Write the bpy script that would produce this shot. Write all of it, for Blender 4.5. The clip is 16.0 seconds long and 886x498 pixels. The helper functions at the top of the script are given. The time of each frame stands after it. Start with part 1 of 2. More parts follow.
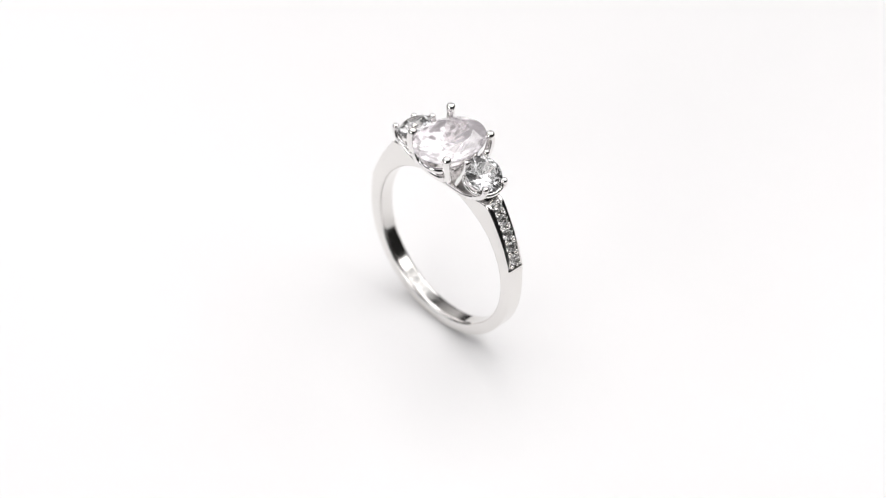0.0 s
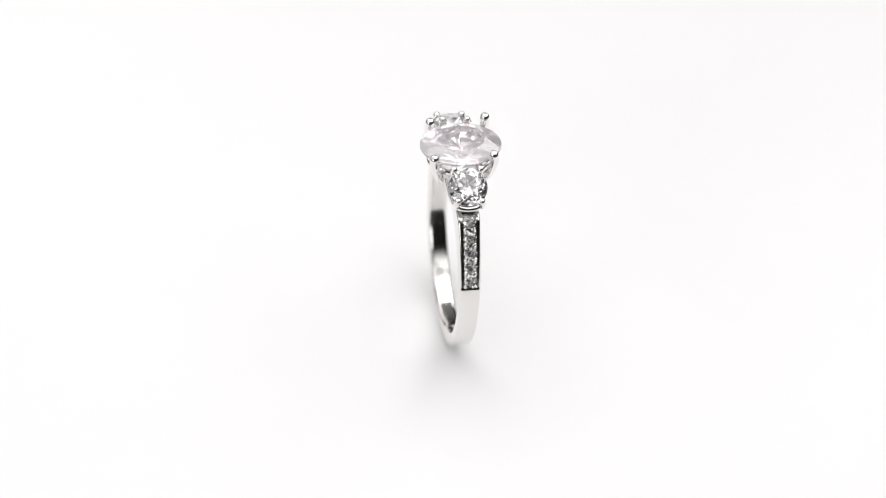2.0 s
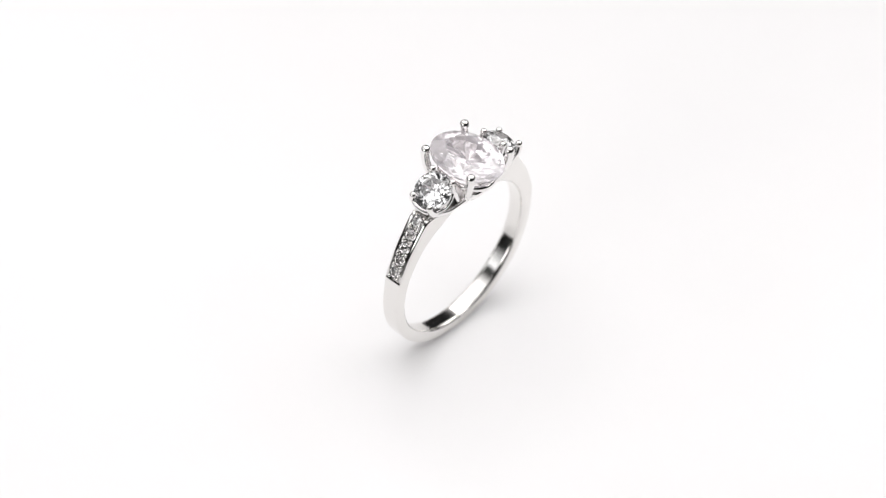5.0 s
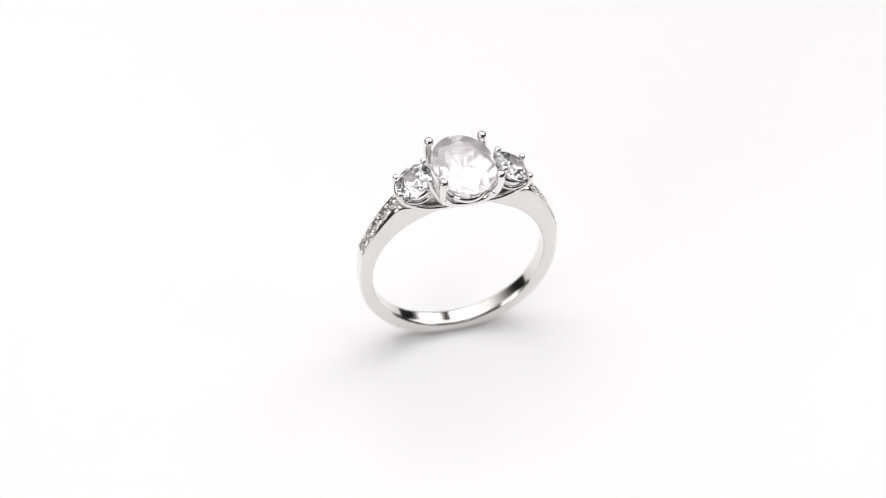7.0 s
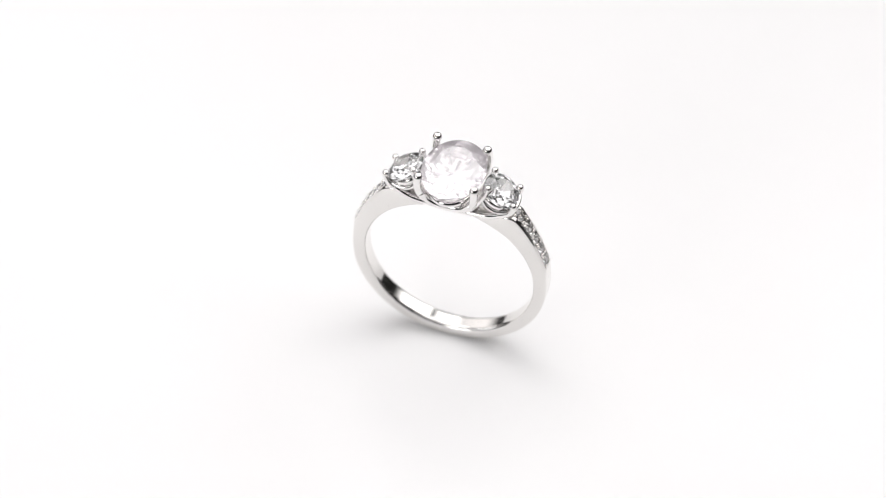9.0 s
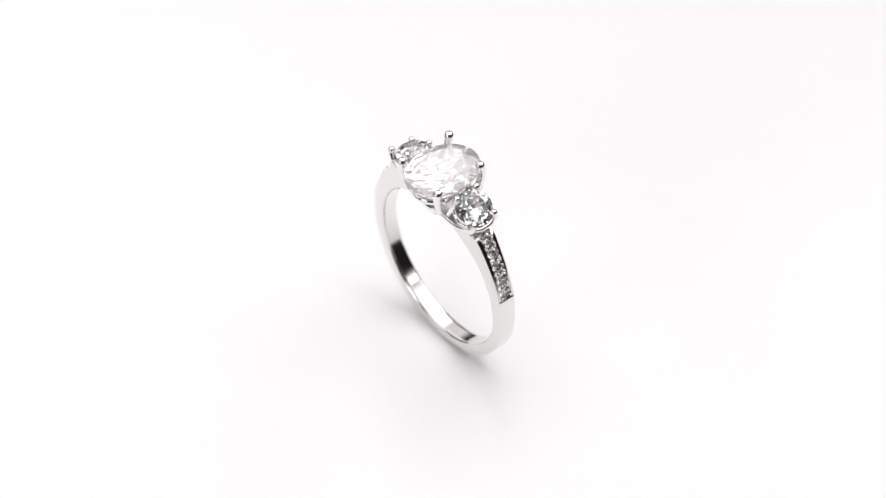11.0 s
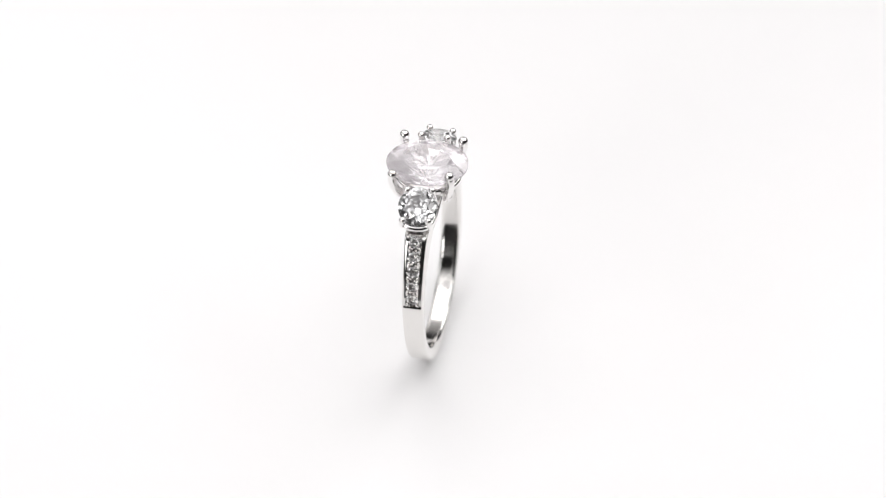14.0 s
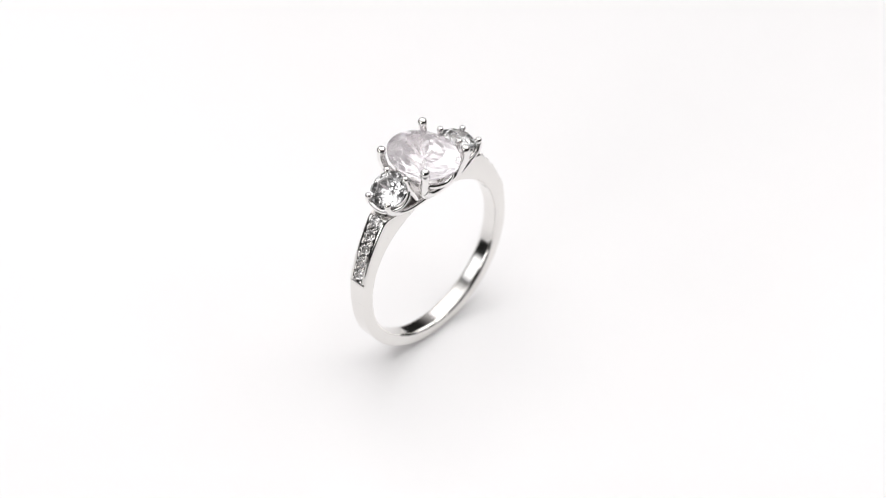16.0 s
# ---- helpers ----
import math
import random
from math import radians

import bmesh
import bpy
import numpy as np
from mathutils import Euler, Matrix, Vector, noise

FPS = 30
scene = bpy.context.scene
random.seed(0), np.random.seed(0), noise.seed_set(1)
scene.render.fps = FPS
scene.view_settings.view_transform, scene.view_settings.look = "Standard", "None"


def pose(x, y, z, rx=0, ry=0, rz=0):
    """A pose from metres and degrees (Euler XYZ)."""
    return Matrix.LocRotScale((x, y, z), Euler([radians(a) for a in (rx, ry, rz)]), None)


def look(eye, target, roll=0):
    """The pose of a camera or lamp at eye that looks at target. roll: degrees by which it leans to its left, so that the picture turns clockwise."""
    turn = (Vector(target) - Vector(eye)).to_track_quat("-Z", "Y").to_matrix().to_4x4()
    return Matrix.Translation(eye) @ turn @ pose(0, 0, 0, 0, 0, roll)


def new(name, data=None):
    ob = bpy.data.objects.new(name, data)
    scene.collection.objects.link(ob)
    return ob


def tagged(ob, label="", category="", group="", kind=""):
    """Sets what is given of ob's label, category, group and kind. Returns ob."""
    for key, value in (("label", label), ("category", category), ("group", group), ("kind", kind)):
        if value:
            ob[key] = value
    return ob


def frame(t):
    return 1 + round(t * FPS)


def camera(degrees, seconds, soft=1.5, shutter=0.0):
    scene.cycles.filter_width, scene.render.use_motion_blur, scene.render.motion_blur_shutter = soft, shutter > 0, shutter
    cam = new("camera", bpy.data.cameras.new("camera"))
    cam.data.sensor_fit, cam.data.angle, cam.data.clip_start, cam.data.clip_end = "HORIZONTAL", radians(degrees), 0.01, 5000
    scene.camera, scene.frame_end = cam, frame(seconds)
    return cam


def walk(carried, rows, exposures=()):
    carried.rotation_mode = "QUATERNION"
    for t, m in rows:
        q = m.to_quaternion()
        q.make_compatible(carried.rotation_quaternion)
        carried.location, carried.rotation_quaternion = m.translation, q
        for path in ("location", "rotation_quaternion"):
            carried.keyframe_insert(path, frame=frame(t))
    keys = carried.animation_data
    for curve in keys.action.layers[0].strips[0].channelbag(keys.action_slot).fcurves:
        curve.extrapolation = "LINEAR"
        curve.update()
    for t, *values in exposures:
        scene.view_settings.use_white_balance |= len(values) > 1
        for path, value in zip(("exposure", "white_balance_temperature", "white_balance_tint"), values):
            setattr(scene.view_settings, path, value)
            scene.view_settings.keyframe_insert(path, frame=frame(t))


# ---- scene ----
MM = 0.001

# ---- camera: a still macro lens looking 45 degrees down on the table ----
cam = camera(18.0, 16.0, soft=1.15)
PITCH, DIST, GROUND = 0.78223, 274.24, 0.14
AIM = Vector((-0.145, 0.0, 10.606 - GROUND))
EYE = AIM + Vector((0.0, -DIST * math.cos(PITCH), DIST * math.sin(PITCH)))
view = look(EYE * MM, AIM * MM, 1.011)
walk(cam, [(0.0, view), (16.0, view)])
cam.data.dof.use_dof = True
cam.data.dof.focus_distance = 0.2665
cam.data.dof.aperture_fstop = 20.0

# ---- world and lights ----
world = bpy.data.worlds.new("studio_world")
scene.world = world
world.use_nodes = True
world.node_tree.nodes["Background"].inputs["Color"].default_value = (0.9, 0.95, 1.0, 1)
world.node_tree.nodes["Background"].inputs["Strength"].default_value = 0.02
scene.view_settings.exposure = 0.275


def area(name, eye, target, width, height, watts, colour, soft, roll=0):
    """A softbox: brightest in the middle, fading to its edges over the share soft of its width and height."""
    data = bpy.data.lights.new(name, "AREA")
    data.shape, data.size, data.size_y = "RECTANGLE", width, height
    data.energy, data.color = watts, colour
    data.use_nodes = True
    nodes, links = data.node_tree.nodes, data.node_tree.links
    spot = nodes.new("ShaderNodeSeparateXYZ")
    links.new(nodes.new("ShaderNodeNewGeometry").outputs["Parametric"], spot.inputs[0])
    glow = None
    for axis, share in zip("XY", soft):
        for low, high in ((0.0, share[0]), (1.0, 1.0 - share[1])):
            fade = nodes.new("ShaderNodeMapRange")
            fade.interpolation_type = "SMOOTHSTEP"
            fade.inputs["From Min"].default_value, fade.inputs["From Max"].default_value = low, high
            links.new(spot.outputs[axis], fade.inputs["Value"])
            if glow:
                both = nodes.new("ShaderNodeMath")
                both.operation = "MULTIPLY"
                links.new(glow, both.inputs[0]), links.new(fade.outputs["Result"], both.inputs[1])
                glow = both.outputs["Value"]
            else:
                glow = fade.outputs["Result"]
    links.new(glow, nodes["Emission"].inputs["Strength"])
    ob = new(name, data)
    ob.matrix_basis = look(eye, target, roll)
    return ob


# name, place, aim, width, height, watts, colour, fade at the edges: left and right as the lamp faces, bottom and top; roll
LAMPS = [
    ("top_light", (-0.017, -0.017, 0.54), (-0.017, -0.017, 0.0), 0.793, 0.96, 4.6, (1.0, 0.985, 0.985), ((0.47, 0.02), (0.45, 0.15)), 45),
    ("back_right_light", (0.45, 0.38, 0.42), (0.0, 0.0, 0.06), 0.66, 0.49, 2.4, (1.0, 0.985, 0.98), ((0.3, 0.1), (0.5, 0.03))),
    ("back_left_light", (-0.305, 0.51, 0.36), (0.0, 0.0, 0.06), 0.95, 0.70, 2.1, (1.0, 0.965, 0.96), ((0.5, 0.35), (0.35, 0.1))),
    ("right_light", (0.50, -0.07, 0.47), (0.0, 0.0, 0.02), 0.3, 0.26, 0.6, (1.0, 0.985, 0.98), ((0.25, 0.25), (0.25, 0.25))),
    ("left_light", (-0.57, -0.04, 0.33), (0.0, 0.0, 0.05), 0.50, 0.40, 0.8, (0.985, 0.985, 1.0), ((0.25, 0.25), (0.25, 0.25))),
    ("front_left_light", (-0.39, -0.46, 0.27), (0.0, 0.0, 0.03), 0.32, 0.36, 1.4, (1.0, 0.985, 0.985), ((0.25, 0.25), (0.25, 0.25))),
]
for row in LAMPS:
    area(*row)


# ---- materials ----
def material(name):
    mat = bpy.data.materials.new(name)
    mat.use_nodes = True
    nodes = mat.node_tree.nodes
    return mat, nodes, mat.node_tree.links, nodes["Principled BSDF"]


def noise_node(nodes, links, scale, detail=4.0):
    coord = nodes.new("ShaderNodeTexCoord")
    tex = nodes.new("ShaderNodeTexNoise")
    tex.inputs["Scale"].default_value, tex.inputs["Detail"].default_value = scale, detail
    links.new(coord.outputs["Object"], tex.inputs["Vector"])
    return tex


def ramp_between(nodes, links, source, low, high, a=0.35, b=0.65):
    ramp = nodes.new("ShaderNodeValToRGB")
    ramp.color_ramp.elements[0].position, ramp.color_ramp.elements[1].position = a, b
    ramp.color_ramp.elements[0].color, ramp.color_ramp.elements[1].color = low, high
    links.new(source, ramp.inputs["Fac"])
    return ramp


def bump_on(nodes, links, source, bsdf, strength, distance):
    bump = nodes.new("ShaderNodeBump")
    bump.inputs["Strength"].default_value, bump.inputs["Distance"].default_value = strength, distance
    links.new(source, bump.inputs["Height"])
    links.new(bump.outputs["Normal"], bsdf.inputs["Normal"])


def metal(name, colour, rough, wave=0.0, stipple=0.0):
    """Polished rhodium-plated silver with faint polishing waves and fine scratches."""
    mat, nodes, links, bsdf = material(name)
    bsdf.inputs["Metallic"].default_value = 1.0
    broad = noise_node(nodes, links, 260.0, 2.0)
    fine = noise_node(nodes, links, 4200.0, 6.0)
    tint = ramp_between(nodes, links, broad.outputs["Fac"], tuple(c * 0.975 for c in colour) + (1,), colour + (1,))
    links.new(tint.outputs["Color"], bsdf.inputs["Base Color"])
    gloss = ramp_between(nodes, links, fine.outputs["Fac"], (rough * 0.6,) * 3 + (1,), (rough * 1.5,) * 3 + (1,))
    links.new(gloss.outputs["Color"], bsdf.inputs["Roughness"])
    if wave:
        bump_on(nodes, links, broad.outputs["Fac"], bsdf, wave, 0.0004)
    if stipple:
        bump_on(nodes, links, fine.outputs["Fac"], bsdf, stipple, 0.0001)
    return mat


def gem(name, colour, glare_share):
    """Clear cubic zirconia: glass of high refraction, with a diffuse share that whitens it in place of glare."""
    mat, nodes, links, bsdf = material(name)
    bsdf.inputs["Base Color"].default_value = colour + (1,)
    bsdf.inputs["Roughness"].default_value = 0.0
    bsdf.inputs["IOR"].default_value = 2.16
    bsdf.inputs["Transmission Weight"].default_value = 1.0 - glare_share
    return mat


def plain_surface(name, low, high, scale, rough, bump=0.0, distance=0.0001):
    mat, nodes, links, bsdf = material(name)
    tex = noise_node(nodes, links, scale)
    ramp = ramp_between(nodes, links, tex.outputs["Fac"], low + (1,), high + (1,))
    links.new(ramp.outputs["Color"], bsdf.inputs["Base Color"])
    bsdf.inputs["Roughness"].default_value = rough
    if bump:
        fine = noise_node(nodes, links, scale * 60.0)
        bump_on(nodes, links, fine.outputs["Fac"], bsdf, bump, distance)
    return mat


SILVER = metal("polished_silver", (0.835, 0.82, 0.8), 0.1, 0.05)
SILVER_WIRE = metal("polished_silver_wire", (0.9, 0.885, 0.875), 0.05)
SILVER_PAVE = metal("bright_cut_silver", (0.95, 0.93, 0.915), 0.07)
SILVER_SATIN = metal("satin_silver", (0.9, 0.885, 0.875), 0.42)
SILVER_CAST = metal("stippled_cast_silver", (0.8, 0.775, 0.765), 0.36, stipple=0.6)
OVAL_GEM = gem("oval_clear_stone", (0.995, 0.957, 0.985), 0.115)
ROUND_GEM = gem("round_clear_stone", (0.985, 0.988, 0.998), 0.015)
PAVE_GEM = gem("small_clear_stone", (0.99, 0.975, 0.97), 0.06)
MARK = plain_surface("engraved_mark", (0.10, 0.10, 0.10), (0.2, 0.2, 0.2), 900.0, 0.6)
TABLE = plain_surface("white_acrylic", (0.865, 0.86, 0.865), (0.885, 0.88, 0.885), 9.0, 0.35, 0.02)
DARK = plain_surface("dark_table_board", (0.018, 0.018, 0.018), (0.03, 0.029, 0.028), 12.0, 0.6, 0.05, 0.0005)
WALL = plain_surface("grey_wall_paint", (0.025, 0.025, 0.025), (0.035, 0.034, 0.033), 3.0, 0.9, 0.1, 0.001)
CEILING = plain_surface("ceiling_paint", (0.06, 0.06, 0.06), (0.08, 0.08, 0.079), 3.0, 0.9, 0.1, 0.001)


# ---- mesh helpers ----
def part(name, bm, mat, parent=None, label="", smooth=True):
    bmesh.ops.recalc_face_normals(bm, faces=bm.faces)
    for face in bm.faces:
        face.smooth = smooth
    mesh = bpy.data.meshes.new(name)
    bm.to_mesh(mesh)
    bm.free()
    mesh.materials.append(mat)
    ob = new(name, mesh)
    if parent:
        ob.parent = parent
    return tagged(ob, label)


def sharp_edges(ob, degrees):
    """Keep hard edges where the faces turn by more than so many degrees."""
    bm = bmesh.new()
    bm.from_mesh(ob.data)
    for edge in bm.edges:
        if len(edge.link_faces) == 2 and edge.calc_face_angle() > radians(degrees):
            edge.smooth = False
    bm.to_mesh(ob.data)
    bm.free()
    return ob


def box(name, mat, low, high, parent=None):
    bm = bmesh.new()
    bmesh.ops.create_cube(bm, size=1.0)
    for v in bm.verts:
        v.co = Vector([low[i] + (v.co[i] + 0.5) * (high[i] - low[i]) for i in range(3)])
    return part(name, bm, mat, parent, smooth=False)


def spline(points, steps):
    """A smooth curve through the points (Catmull-Rom); each may hold a radius as a fourth number."""
    pts = [np.array(q, float) for q in points]
    pts = [2 * pts[0] - pts[1]] + pts + [2 * pts[-1] - pts[-2]]
    out = []
    for a, b, c, d in zip(pts, pts[1:], pts[2:], pts[3:]):
        for k in range(steps):
            s = k / steps
            out.append(0.5 * (2 * b + (c - a) * s + (2 * a - 5 * b + 4 * c - d) * s * s + (3 * b - a - 3 * c + d) * s ** 3))
    out.append(pts[-2])
    return out


def tube(points, sides=14, steps=6, ball_start=0.0, closed_ends=True):
    """A round wire in millimetres through points (x, y, z, radius); ball_start: radius of a ball on its first end."""
    bm = bmesh.new()
    line = spline(points, steps)
    normal, rings = Vector((0.3, 0.9, 0.2)), []
    for i, q in enumerate(line):
        here = Vector(q[:3])
        ahead = (Vector(line[min(i + 1, len(line) - 1)][:3]) - Vector(line[max(i - 1, 0)][:3])).normalized()
        normal = (normal - ahead * normal.dot(ahead)).normalized()
        side = ahead.cross(normal)
        rings.append([bm.verts.new((here + (normal * math.cos(a) + side * math.sin(a)) * q[3]) * MM)
                      for a in (2 * math.pi * k / sides for k in range(sides))])
    for a, b in zip(rings, rings[1:]):
        for k in range(sides):
            bm.faces.new((a[k], a[(k + 1) % sides], b[(k + 1) % sides], b[k]))
    bm.faces.new(rings[0]), bm.faces.new(rings[-1])
    if ball_start:
        bmesh.ops.create_uvsphere(bm, u_segments=20, v_segments=14, radius=ball_start * MM,
                                  matrix=Matrix.Translation(Vector(line[0][:3]) * MM))
    return bm


def hoop(centre, along, across, radius, sides=12, count=48, squash=1.0):
    """A closed wire round an ellipse with the half axes along and across, in millimetres."""
    bm = bmesh.new()
    c, u, v = Vector(centre), Vector(along), Vector(across)
    n = u.cross(v).normalized()
    rings = []
    for i in range(count):
        a = 2 * math.pi * i / count
        out = (u * math.cos(a) + v * math.sin(a))
        away = out.normalized()
        rings.append([bm.verts.new((c + out + away * radius * math.cos(b) + n * radius * squash * math.sin(b)) * MM)
                      for b in (2 * math.pi * k / sides for k in range(sides))])
    for i in range(count):
        a, b = rings[i], rings[(i + 1) % count]
        for k in range(sides):
            bm.faces.new((a[k], a[(k + 1) % sides], b[(k + 1) % sides], b[k]))
    return bm


def brilliant(rx, ry, crown, pavilion, table=0.56, girdle=0.03, star=0.79, m=None, mains=8, rows=((0.66, 0.375), (0.24, 0.77)), jitter=0.01, under=0):
    """A brilliant-cut stone with flat facets: table, stars, kites, girdle and pavilion. The girdle lies in z = 0.
    rows: the rings of corners below the girdle, as shares of its radius and of the depth; under: corners in each."""
    bm = bmesh.new()
    m = m or Matrix.Identity(4)
    under = under or mains
    half = math.cos(math.pi / mains)
    g, fine = girdle * rx, 4
    whole = 2 * mains * fine

    def at(r, turn, z):
        a = 2 * math.pi * turn
        return bm.verts.new((m @ Vector((rx * r * math.cos(a), ry * r * math.sin(a), z))) * MM)

    top = [at(table, k / mains, crown) for k in range(mains)]
    mid = [at(star, (k + 0.5) / mains, g + (crown - g) * (1 - star * half) / (1 - table)) for k in range(mains)]
    up = [at(1.0, k / whole, g) for k in range(whole)]
    down = [at(1.0, k / whole, -g) for k in range(whole)]
    bm.faces.new(top)
    for k in range(mains):
        n = (k + 1) % mains
        bm.faces.new((top[k], mid[k], top[n]))
        bm.faces.new((top[k], mid[k - 1], up[2 * k * fine], mid[k]))
        for j in range(2 * fine):
            i = 2 * k * fine + j
            bm.faces.new((mid[k], up[i], up[(i + 1) % whole]))
    for k in range(whole):
        n = (k + 1) % whole
        bm.faces.new((up[k], up[n], down[n], down[k]))

    def wobble(size):
        return random.uniform(-size, size)

    rings = []
    for row, (r, share) in enumerate(rows):
        shift = 0.5 * (row % 2)
        rings.append([at(r + wobble(jitter), (k + shift + wobble(jitter)) / under, -g - (pavilion - g) * (share + wobble(jitter)))
                      for k in range(under)])
    step = whole // under
    first = rings[0]
    for k in range(under):
        edge = [down[(k * step + j) % whole] for j in range(step + 1)]
        cut = step // 2
        for j in range(cut):
            bm.faces.new((first[k], edge[j], edge[j + 1]))
        for j in range(cut, step):
            bm.faces.new((first[(k + 1) % under], edge[j], edge[j + 1]))
        bm.faces.new((first[k], edge[cut], first[(k + 1) % under]))
    for row, (p, q) in enumerate(zip(rings, rings[1:])):
        for k in range(under):
            if row % 2:
                bm.faces.new((p[k - 1], q[k], p[k]))
                bm.faces.new((q[k], p[k], q[(k + 1) % under]))
            else:
                bm.faces.new((p[k], q[k], p[(k + 1) % under]))
                bm.faces.new((q[k], p[(k + 1) % under], q[(k + 1) % under]))
    culet = at(0.0, 0, -pavilion)
    for k in range(under):
        bm.faces.new((culet, rings[-1][k], rings[-1][(k + 1) % under]))
    return bm


# ---- the studio: a white disc in a black-lined photo booth ----
def build_room():
    disc = bmesh.new()
    rings = [[disc.verts.new((r * math.cos(a), r * math.sin(a), z)) for a in (2 * math.pi * k / 96 for k in range(96))]
             for r, z in ((0.092, -0.010), (0.092, -0.001), (0.0917, -0.0003), (0.091, 0.0))]
    for p, q in zip(rings, rings[1:]):
        for k in range(96):
            disc.faces.new((p[k], p[(k + 1) % 96], q[(k + 1) % 96], q[k]))
    disc.faces.new(rings[0]), disc.faces.new(rings[-1])
    board = sharp_edges(part("ground", disc, TABLE), 30)
    tagged(board, "smooth white glossy acrylic display disc", "display disc", kind="structure")
    sides = [("floor", (-0.85, -0.85, -0.050), (0.85, 0.85, -0.010), DARK),
             ("ceiling", (-0.85, -0.85, 0.80), (0.85, 0.85, 0.82), CEILING),
             ("wall_north", (-0.85, 0.85, -0.050), (0.85, 0.87, 0.82), WALL),
             ("wall_south", (-0.85, -0.87, -0.050), (0.85, -0.85, 0.82), WALL),
             ("wall_east", (0.85, -0.87, -0.050), (0.87, 0.87, 0.82), WALL),
             ("wall_west", (-0.87, -0.87, -0.050), (-0.85, 0.87, 0.82), WALL)]
    for name, low, high, mat in sides:
        kind = name.split("_")[0]
        tagged(box(name, mat, low, high), "plain matt black " + kind + " of the photo booth", kind, kind="structure")


# ---- the ring, in millimetres from the centre of its hoop; x along the row of stones, y along the finger ----
ring = new("ring")
tagged(ring, "polished silver three-stone ring with oval and round clear stones", "ring")

INNER = 8.6
# angle from the top in degrees, outer radius, half width
OUTLINE = [(0, 9.05, 1.05), (11, 9.05, 1.1), (18, 9.35, 1.12), (23, 9.85, 1.12), (27.5, 10.5, 1.12), (29, 10.75, 1.12), (32, 11.3, 1.12),
           (34.5, 11.47, 1.1), (40, 11.15, 1.06), (47.7, 10.79, 1.03), (62, 10.36, 1.0), (66.5, 10.315, 1.0), (71, 10.27, 1.0), (72.7, 10.305, 1.0), (73.3, 10.19, 1.0), (82, 9.98, 0.98),
           (92.6, 9.9, 0.97), (130, 9.9, 0.95), (180, 9.9, 0.95)]
CHANNEL = (30.0, 71.2)
START = 32.8


def outline(angle):
    rows = np.array(OUTLINE)
    spread = 2.5 if not 69.5 < abs(angle) < 76 else 0.05
    near = np.abs(angle + np.linspace(-spread, spread, 7))
    return float(np.interp(near, rows[:, 0], rows[:, 1]).mean()), float(np.interp(near, rows[:, 0], rows[:, 2]).mean())


def hoop_point(angle, y, r):
    a = radians(angle)
    return Vector((r * math.sin(a), y, r * math.cos(a)))


def build_shank():
    angles = set(np.arange(-180, 180, 2.0).tolist())
    for s in (-1, 1):
        for e in CHANNEL:
            angles |= {s * (e - 0.06), s * (e + 0.06)}
        angles |= {s * e for e in (70.0, 71.5, 72.1, 72.68, 72.72, 73.0, 73.28, 73.4)}
    angles = sorted(angles)
    bm = bmesh.new()
    rings = []
    for a in angles:
        ro, hw = outline(a)
        groove = 0.5 if CHANNEL[0] < abs(a) < CHANNEL[1] else 0.0
        half = [(0.0, INNER), (hw - 0.42, INNER), (hw - 0.38, INNER), (hw - 0.24, INNER + 0.035), (hw - 0.12, INNER + 0.1),
                (hw - 0.03, INNER + 0.22), (hw, INNER + 0.36), (hw, INNER + 0.42),
                (hw, ro - 0.26), (hw - 0.02, ro - 0.15), (hw - 0.07, ro - 0.07), (hw - 0.14, ro - 0.02), (0.77, ro),
                (0.64, ro), (0.625, ro - groove), (0.0, ro - groove)]
        profile = half + [(-y, r) for y, r in half[-2:0:-1]]
        rings.append([bm.verts.new(hoop_point(a, y, r) * MM) for y, r in profile])
    n = len(rings[0])
    for i in range(len(rings)):
        p, q = rings[i], rings[(i + 1) % len(rings)]
        for k in range(n):
            bm.faces.new((p[k], p[(k + 1) % n], q[(k + 1) % n], q[k]))
    return sharp_edges(part("shank", bm, SILVER, ring), 32)


# the ends of the hand-bent prongs, by their signs along x and y
CENTRE_TIPS = {(1, 1): (2.44, 2.62, 13.87), (1, -1): (2.84, -2.76, 13.8), (-1, 1): (-2.68, 2.97, 13.69), (-1, -1): (-2.68, -2.72, 13.79)}
INNER_TIPS = {(1, 1): (3.70, 1.19, 13.05), (1, -1): (3.75, -1.21, 12.89), (-1, 1): (-3.59, 1.24, 13.02), (-1, -1): (-3.66, -1.34, 13.01)}
OUTER_TIPS = {(1, 1): (6.22, 1.26, 11.49), (1, -1): (6.31, -1.21, 11.35), (-1, 1): (-6.25, 1.18, 11.39), (-1, -1): (-6.44, -1.11, 11.41)}


def prong(points, ball, parent, tip):
    """A round wire with a ball on its end, bent so that the ball comes to tip; the bend dies out along the first four points."""
    bend = Vector(tip) - Vector(points[0][:3])
    line = [tuple(Vector(q[:3]) + bend * max(0.0, 1 - k / 4)) + (q[3],) for k, q in enumerate(points)]
    part("prong", tube(line, ball_start=ball), SILVER_WIRE, parent)


def clear_shadow(ob):
    """The clear stones let light through to the setting under them."""
    ob.visible_shadow = False


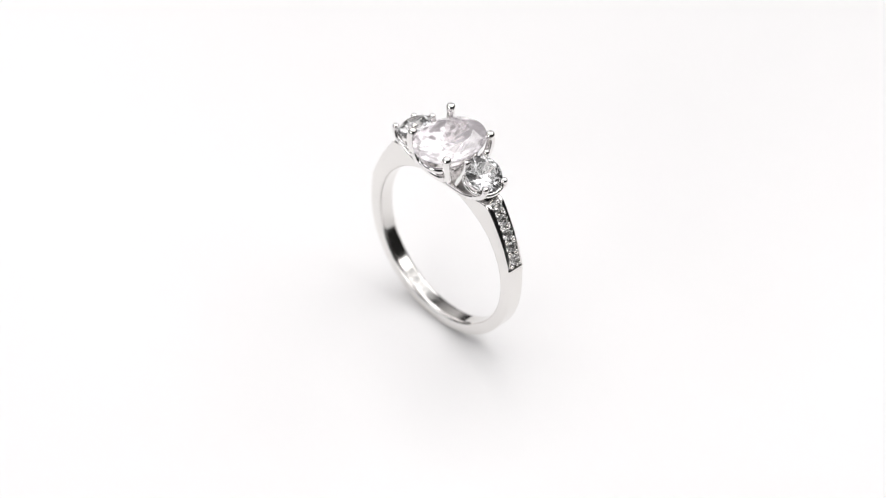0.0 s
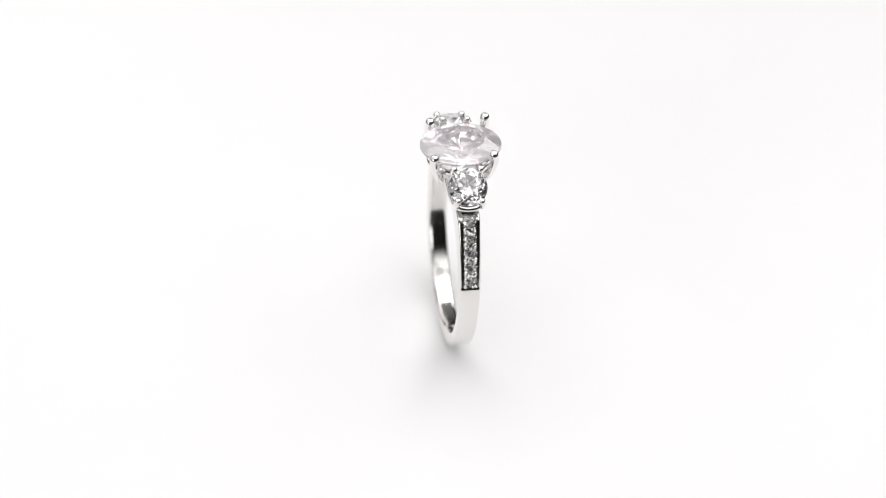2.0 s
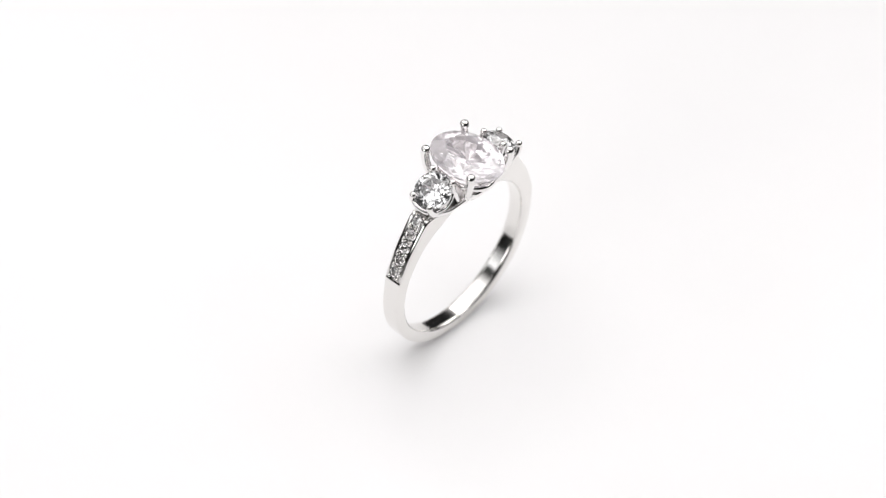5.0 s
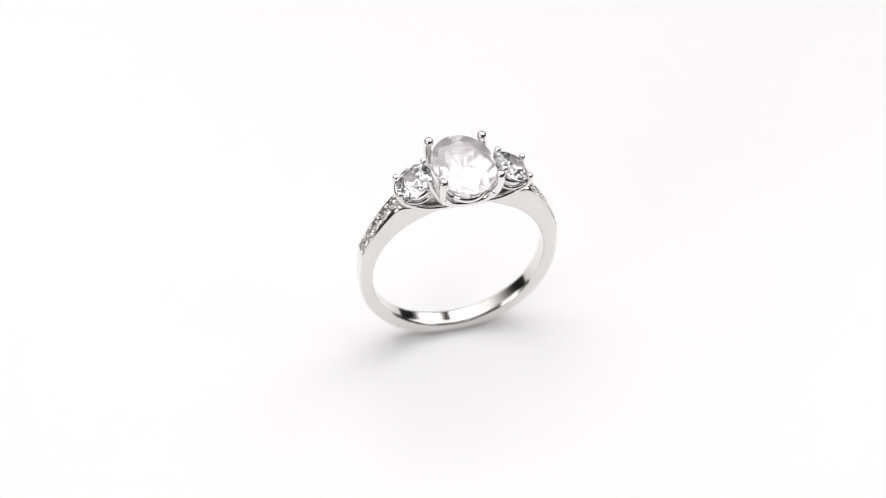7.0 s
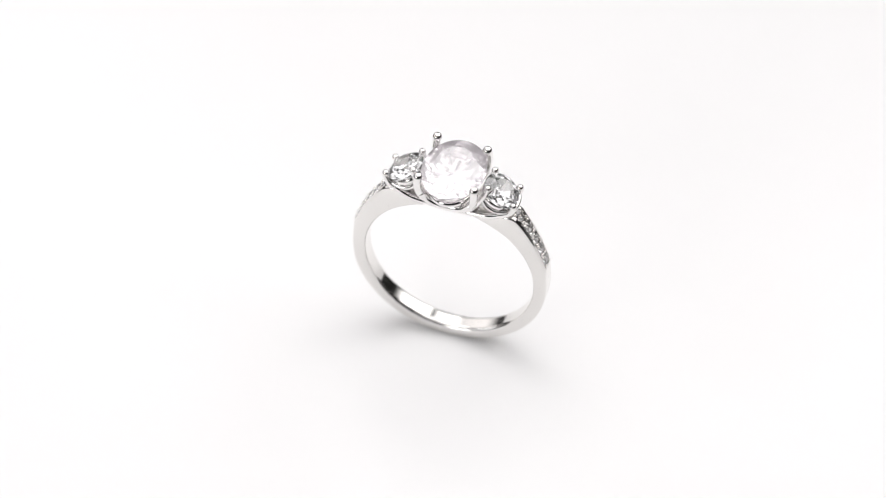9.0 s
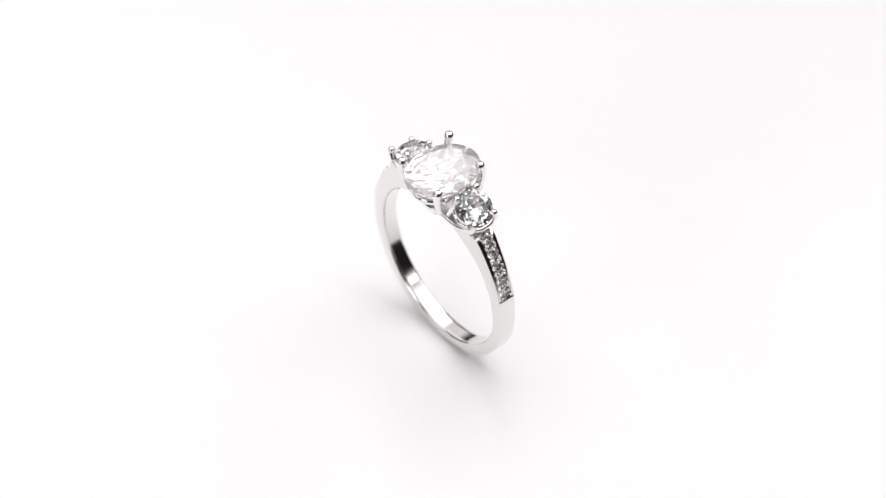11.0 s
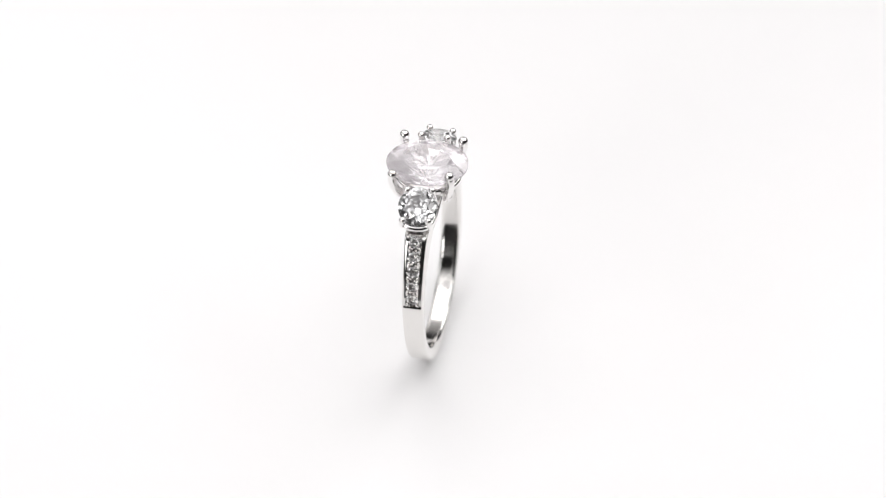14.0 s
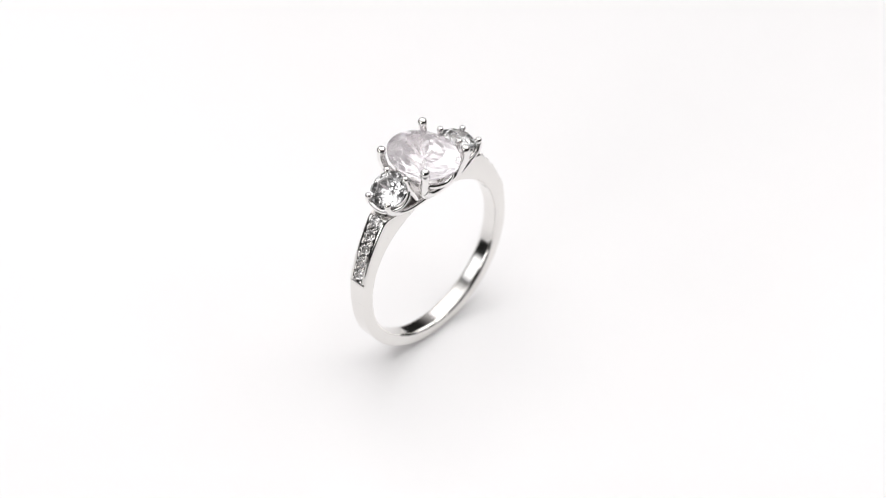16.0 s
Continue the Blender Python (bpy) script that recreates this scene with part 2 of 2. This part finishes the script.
def build_centre_head():
    base = bmesh.new()
    rings = []
    for z, rx, ry in ((8.75, 1.4, 0.95), (9.1, 1.2, 1.2), (9.5, 0.9, 1.7), (9.85, 0.8, 1.95), (9.95, 0.6, 1.6)):
        rings.append([base.verts.new(Vector((rx * math.cos(a), ry * math.sin(a), z)) * MM)
                      for a in (2 * math.pi * k / 32 for k in range(32))])
    for a, b in zip(rings, rings[1:]):
        for k in range(32):
            base.faces.new((a[k], a[(k + 1) % 32], b[(k + 1) % 32], b[k]))
    base.faces.new(rings[0]), base.faces.new(rings[-1])
    head = part("centre_setting", base, SILVER_SATIN, ring, "silver basket setting under the oval stone")
    arch = [(2.66, 2.77, 13.9, 0.41), (2.72, 2.82, 13.3, 0.42), (2.7, 2.68, 12.4, 0.41), (2.56, 2.42, 11.5, 0.42),
            (2.1, 2.2, 10.72, 0.42), (1.25, 2.05, 10.2, 0.42), (0.0, 2.0, 10.02, 0.42)]
    for sy in (-1, 1):
        for sx in (-1, 1):
            prong([(x * sx, y * sy, z, r) for x, y, z, r in arch[:5] + [(1.5, 2.08, 10.33, 0.2)]], 0.48, head, CENTRE_TIPS[sx, sy])
        low = [(x, y * sy, z, r + 0.004) for x, y, z, r in arch[3:]]
        part("gallery_wire", tube([(-x, y, z, r) for x, y, z, r in low] + low[-2::-1]), SILVER_WIRE, head)
    part("gallery_rail", hoop((0, 0, 11.3), (2.2, 0, 0), (0, 3.0, 0), 0.24, squash=1.4), SILVER_WIRE, head)
    clear_shadow(part("oval_stone", brilliant(3.05, 3.92, 0.85, 2.8, table=0.6, star=0.81, mains=12, under=24, jitter=0.028,
        rows=((0.8, 0.235), (0.6, 0.47), (0.38, 0.7), (0.18, 0.875)), m=Matrix.Translation((0, 0, 13.02))), OVAL_GEM, ring,
         "large clear oval-cut stone", smooth=False))


def build_side_head(s):
    tilt = radians(30.4)
    n = Vector((s * math.sin(tilt), 0, math.cos(tilt)))
    e = Vector((s * math.cos(tilt), 0, -math.sin(tilt)))
    tips = Vector((s * 5.0, 0, 12.21))
    rim = Vector((s * 4.41, 0, 11.2))
    head = part("side_setting", hoop(rim, e * 1.48, (0, 1.48, 0), 0.2, squash=1.5), SILVER_WIRE, ring, "round silver setting with four prongs")
    for sy in (-1, 1):
        prong([(6.3 * s, 1.18 * sy, 11.45, 0.25), (6.32 * s, 1.24 * sy, 11.1, 0.29), (6.05 * s, 1.24 * sy, 10.55, 0.32),
               (5.5 * s, 1.22 * sy, 10.08, 0.33), (4.9 * s, 1.2 * sy, 9.74, 0.31)], 0.35, head, OUTER_TIPS[s, sy])
        part("gallery_wire", tube([(5.5 * s, 1.22 * sy, 10.06, 0.31), (4.9 * s, 1.2 * sy, 9.66, 0.31), (3.55 * s, 1.16 * sy, 9.1, 0.3),
                                   (1.8 * s, 1.12 * sy, 8.93, 0.3), (0.4 * s, 1.1 * sy, 8.93, 0.3)]), SILVER_WIRE, head)
        part("gallery_arch", tube([(5.75 * s, 1.26 * sy, 10.5, 0.2), (5.3 * s, 1.36 * sy, 10.42, 0.22), (4.5 * s, 1.42 * sy, 10.4, 0.22),
                                   (3.75 * s, 1.36 * sy, 10.75, 0.22), (3.3 * s, 1.24 * sy, 11.4, 0.2)]), SILVER_WIRE, head)
        prong([(3.69 * s, 1.26 * sy, 12.98, 0.26), (3.6 * s, 1.3 * sy, 12.6, 0.28), (3.3 * s, 1.24 * sy, 11.7, 0.29),
               (2.8 * s, 1.15 * sy, 10.6, 0.3), (2.2 * s, 1.0 * sy, 9.4, 0.28)], 0.35, head, INNER_TIPS[s, sy])
        for k in range(9):
            grain = bmesh.new()
            x = 1.75 + 0.3 * k
            bmesh.ops.create_icosphere(grain, subdivisions=2, radius=random.uniform(0.09, 0.12) * MM,
                                       matrix=Matrix.Translation(Vector((x * s, 1.26 * sy, 9.27 + 0.035 * max(0.0, x - 2.4) ** 2)) * MM))
            part("milgrain_bead", grain, SILVER_PAVE, head)
    web = bmesh.new()
    outline_xz = ((1.3, 8.95), (3.4, 9.15), (5.1, 9.5), (5.35, 10.0), (4.6, 10.12), (3.3, 10.08), (2.2, 10.2), (1.2, 9.8))
    faces = [web.faces.new([web.verts.new(Vector((x * s, y, z)) * MM) for x, z in outline_xz]) for y in (-0.84, 0.84)]
    near, far = (list(f.verts) for f in faces)
    for k in range(len(near)):
        after = (k + 1) % len(near)
        web.faces.new((near[k], near[after], far[after], far[k]))
    part("gallery_web", web, SILVER_CAST, head, "stippled cast silver web", smooth=False)
    part("gallery_bar", tube([(6.1 * s, -1.25, 10.72, 0.26), (6.28 * s, -0.7, 10.5, 0.3), (6.34 * s, 0.0, 10.44, 0.3),
                              (6.28 * s, 0.7, 10.5, 0.3), (6.1 * s, 1.25, 10.72, 0.26)]), SILVER_WIRE, head)
    m = Matrix.Translation(tips - n * 0.42) @ Matrix.Rotation(s * tilt, 4, "Y")
    clear_shadow(part("round_stone", brilliant(1.88, 1.88, 0.62, 1.6, table=0.56, m=m), ROUND_GEM, ring, "clear round brilliant-cut stone", smooth=False))


def build_pave(s):
    """Five small round stones and their beads in the channel of one shoulder."""
    count = 5
    span = (CHANNEL[1] - 0.5 - START) / count
    for i in range(count):
        a = START + span * (i + 0.5)
        ro, _ = outline(a)
        slope = math.atan2(outline(a + 1)[0] - outline(a - 1)[0], ro * radians(2))
        m = Matrix.Translation(hoop_point(s * a, 0, ro - 0.06)) @ Matrix.Rotation(s * (radians(a) - slope), 4, "Y")
        part("pave_stone", brilliant(0.6, 0.6, 0.19, 0.52, table=0.52, jitter=0.015, m=m), PAVE_GEM, ring, smooth=False)
    spots = []
    for i in range(count + 1):
        a = START + span * i
        spots += [(a + d, y, 0.16) for d in (-0.85, 0.85) for y in (-0.46, 0.46)]
        spots += [(a - 0.35, -0.2, 0.12), (a + 0.35, 0.2, 0.12), (a, 0.55, 0.1), (a, -0.55, 0.1)]
    for i in range(count):
        a = START + span * (i + 0.5)
        spots += [(a + random.uniform(-0.5, 0.5), y, 0.07) for y in (-0.59, 0.59)]
    for a, y, r in spots:
        if not START + 0.3 < a < CHANNEL[1] - 0.4:
            continue
        bead = bmesh.new()
        bmesh.ops.create_icosphere(bead, subdivisions=2, radius=r * random.uniform(0.85, 1.15) * MM)
        ob = part("bead", bead, SILVER_PAVE, ring)
        ob.location = hoop_point(s * (a + random.uniform(-0.15, 0.15)), y + random.uniform(-0.03, 0.03), outline(a)[0] + 0.03) * MM


def build_mark():
    """Worn maker's stamp inside the hoop: plain bars."""
    for k in range(3):
        bm = bmesh.new()
        bmesh.ops.create_cube(bm, size=1.0)
        for v in bm.verts:
            v.co = hoop_point(-60 - 1.6 * k + v.co.x * 0.9, 0.45 + v.co.y * (0.4 - 0.1 * k), INNER - 0.004 + v.co.z * 0.012) * MM
        part("stamp", bm, MARK, ring, "dark engraved stamp", smooth=False)


def motions():
    """The ring stands on a slow turntable that turns clockwise, a little off its axis."""
    lean = Matrix.Rotation(0.05003, 4, "X") @ Matrix.Rotation(0.02325, 4, "Y") @ Matrix.Translation((0, 0, 10.1))
    drift = ((0.0101, 0.1352, 0.0747, -0.2371, -0.1108), (-0.0338, 0.0145, 0.1172, -0.1557, -0.0154),
             (-0.0814, 0.02, 0.2267, -0.0969, 0.0267))
    rows = []
    for k in range(33):
        t = 0.5 * k
        dx, dy, turn = (sum(c * ((t - 8) / 8) ** j for j, c in enumerate(row)) for row in drift)
        m = (Matrix.Translation((dx, dy, 0)) @ Matrix.Rotation(-0.29043 * (t - 8) - 0.01344 + turn / 10, 4, "Z")
             @ Matrix.Translation((0.74947, -0.42422, -GROUND)) @ lean)
        m.translation *= MM
        rows.append((t, m))
    walk(ring, rows)


build_room()
build_shank()
build_centre_head()
for side in (-1, 1):
    build_side_head(side)
    build_pave(side)
build_mark()
motions()
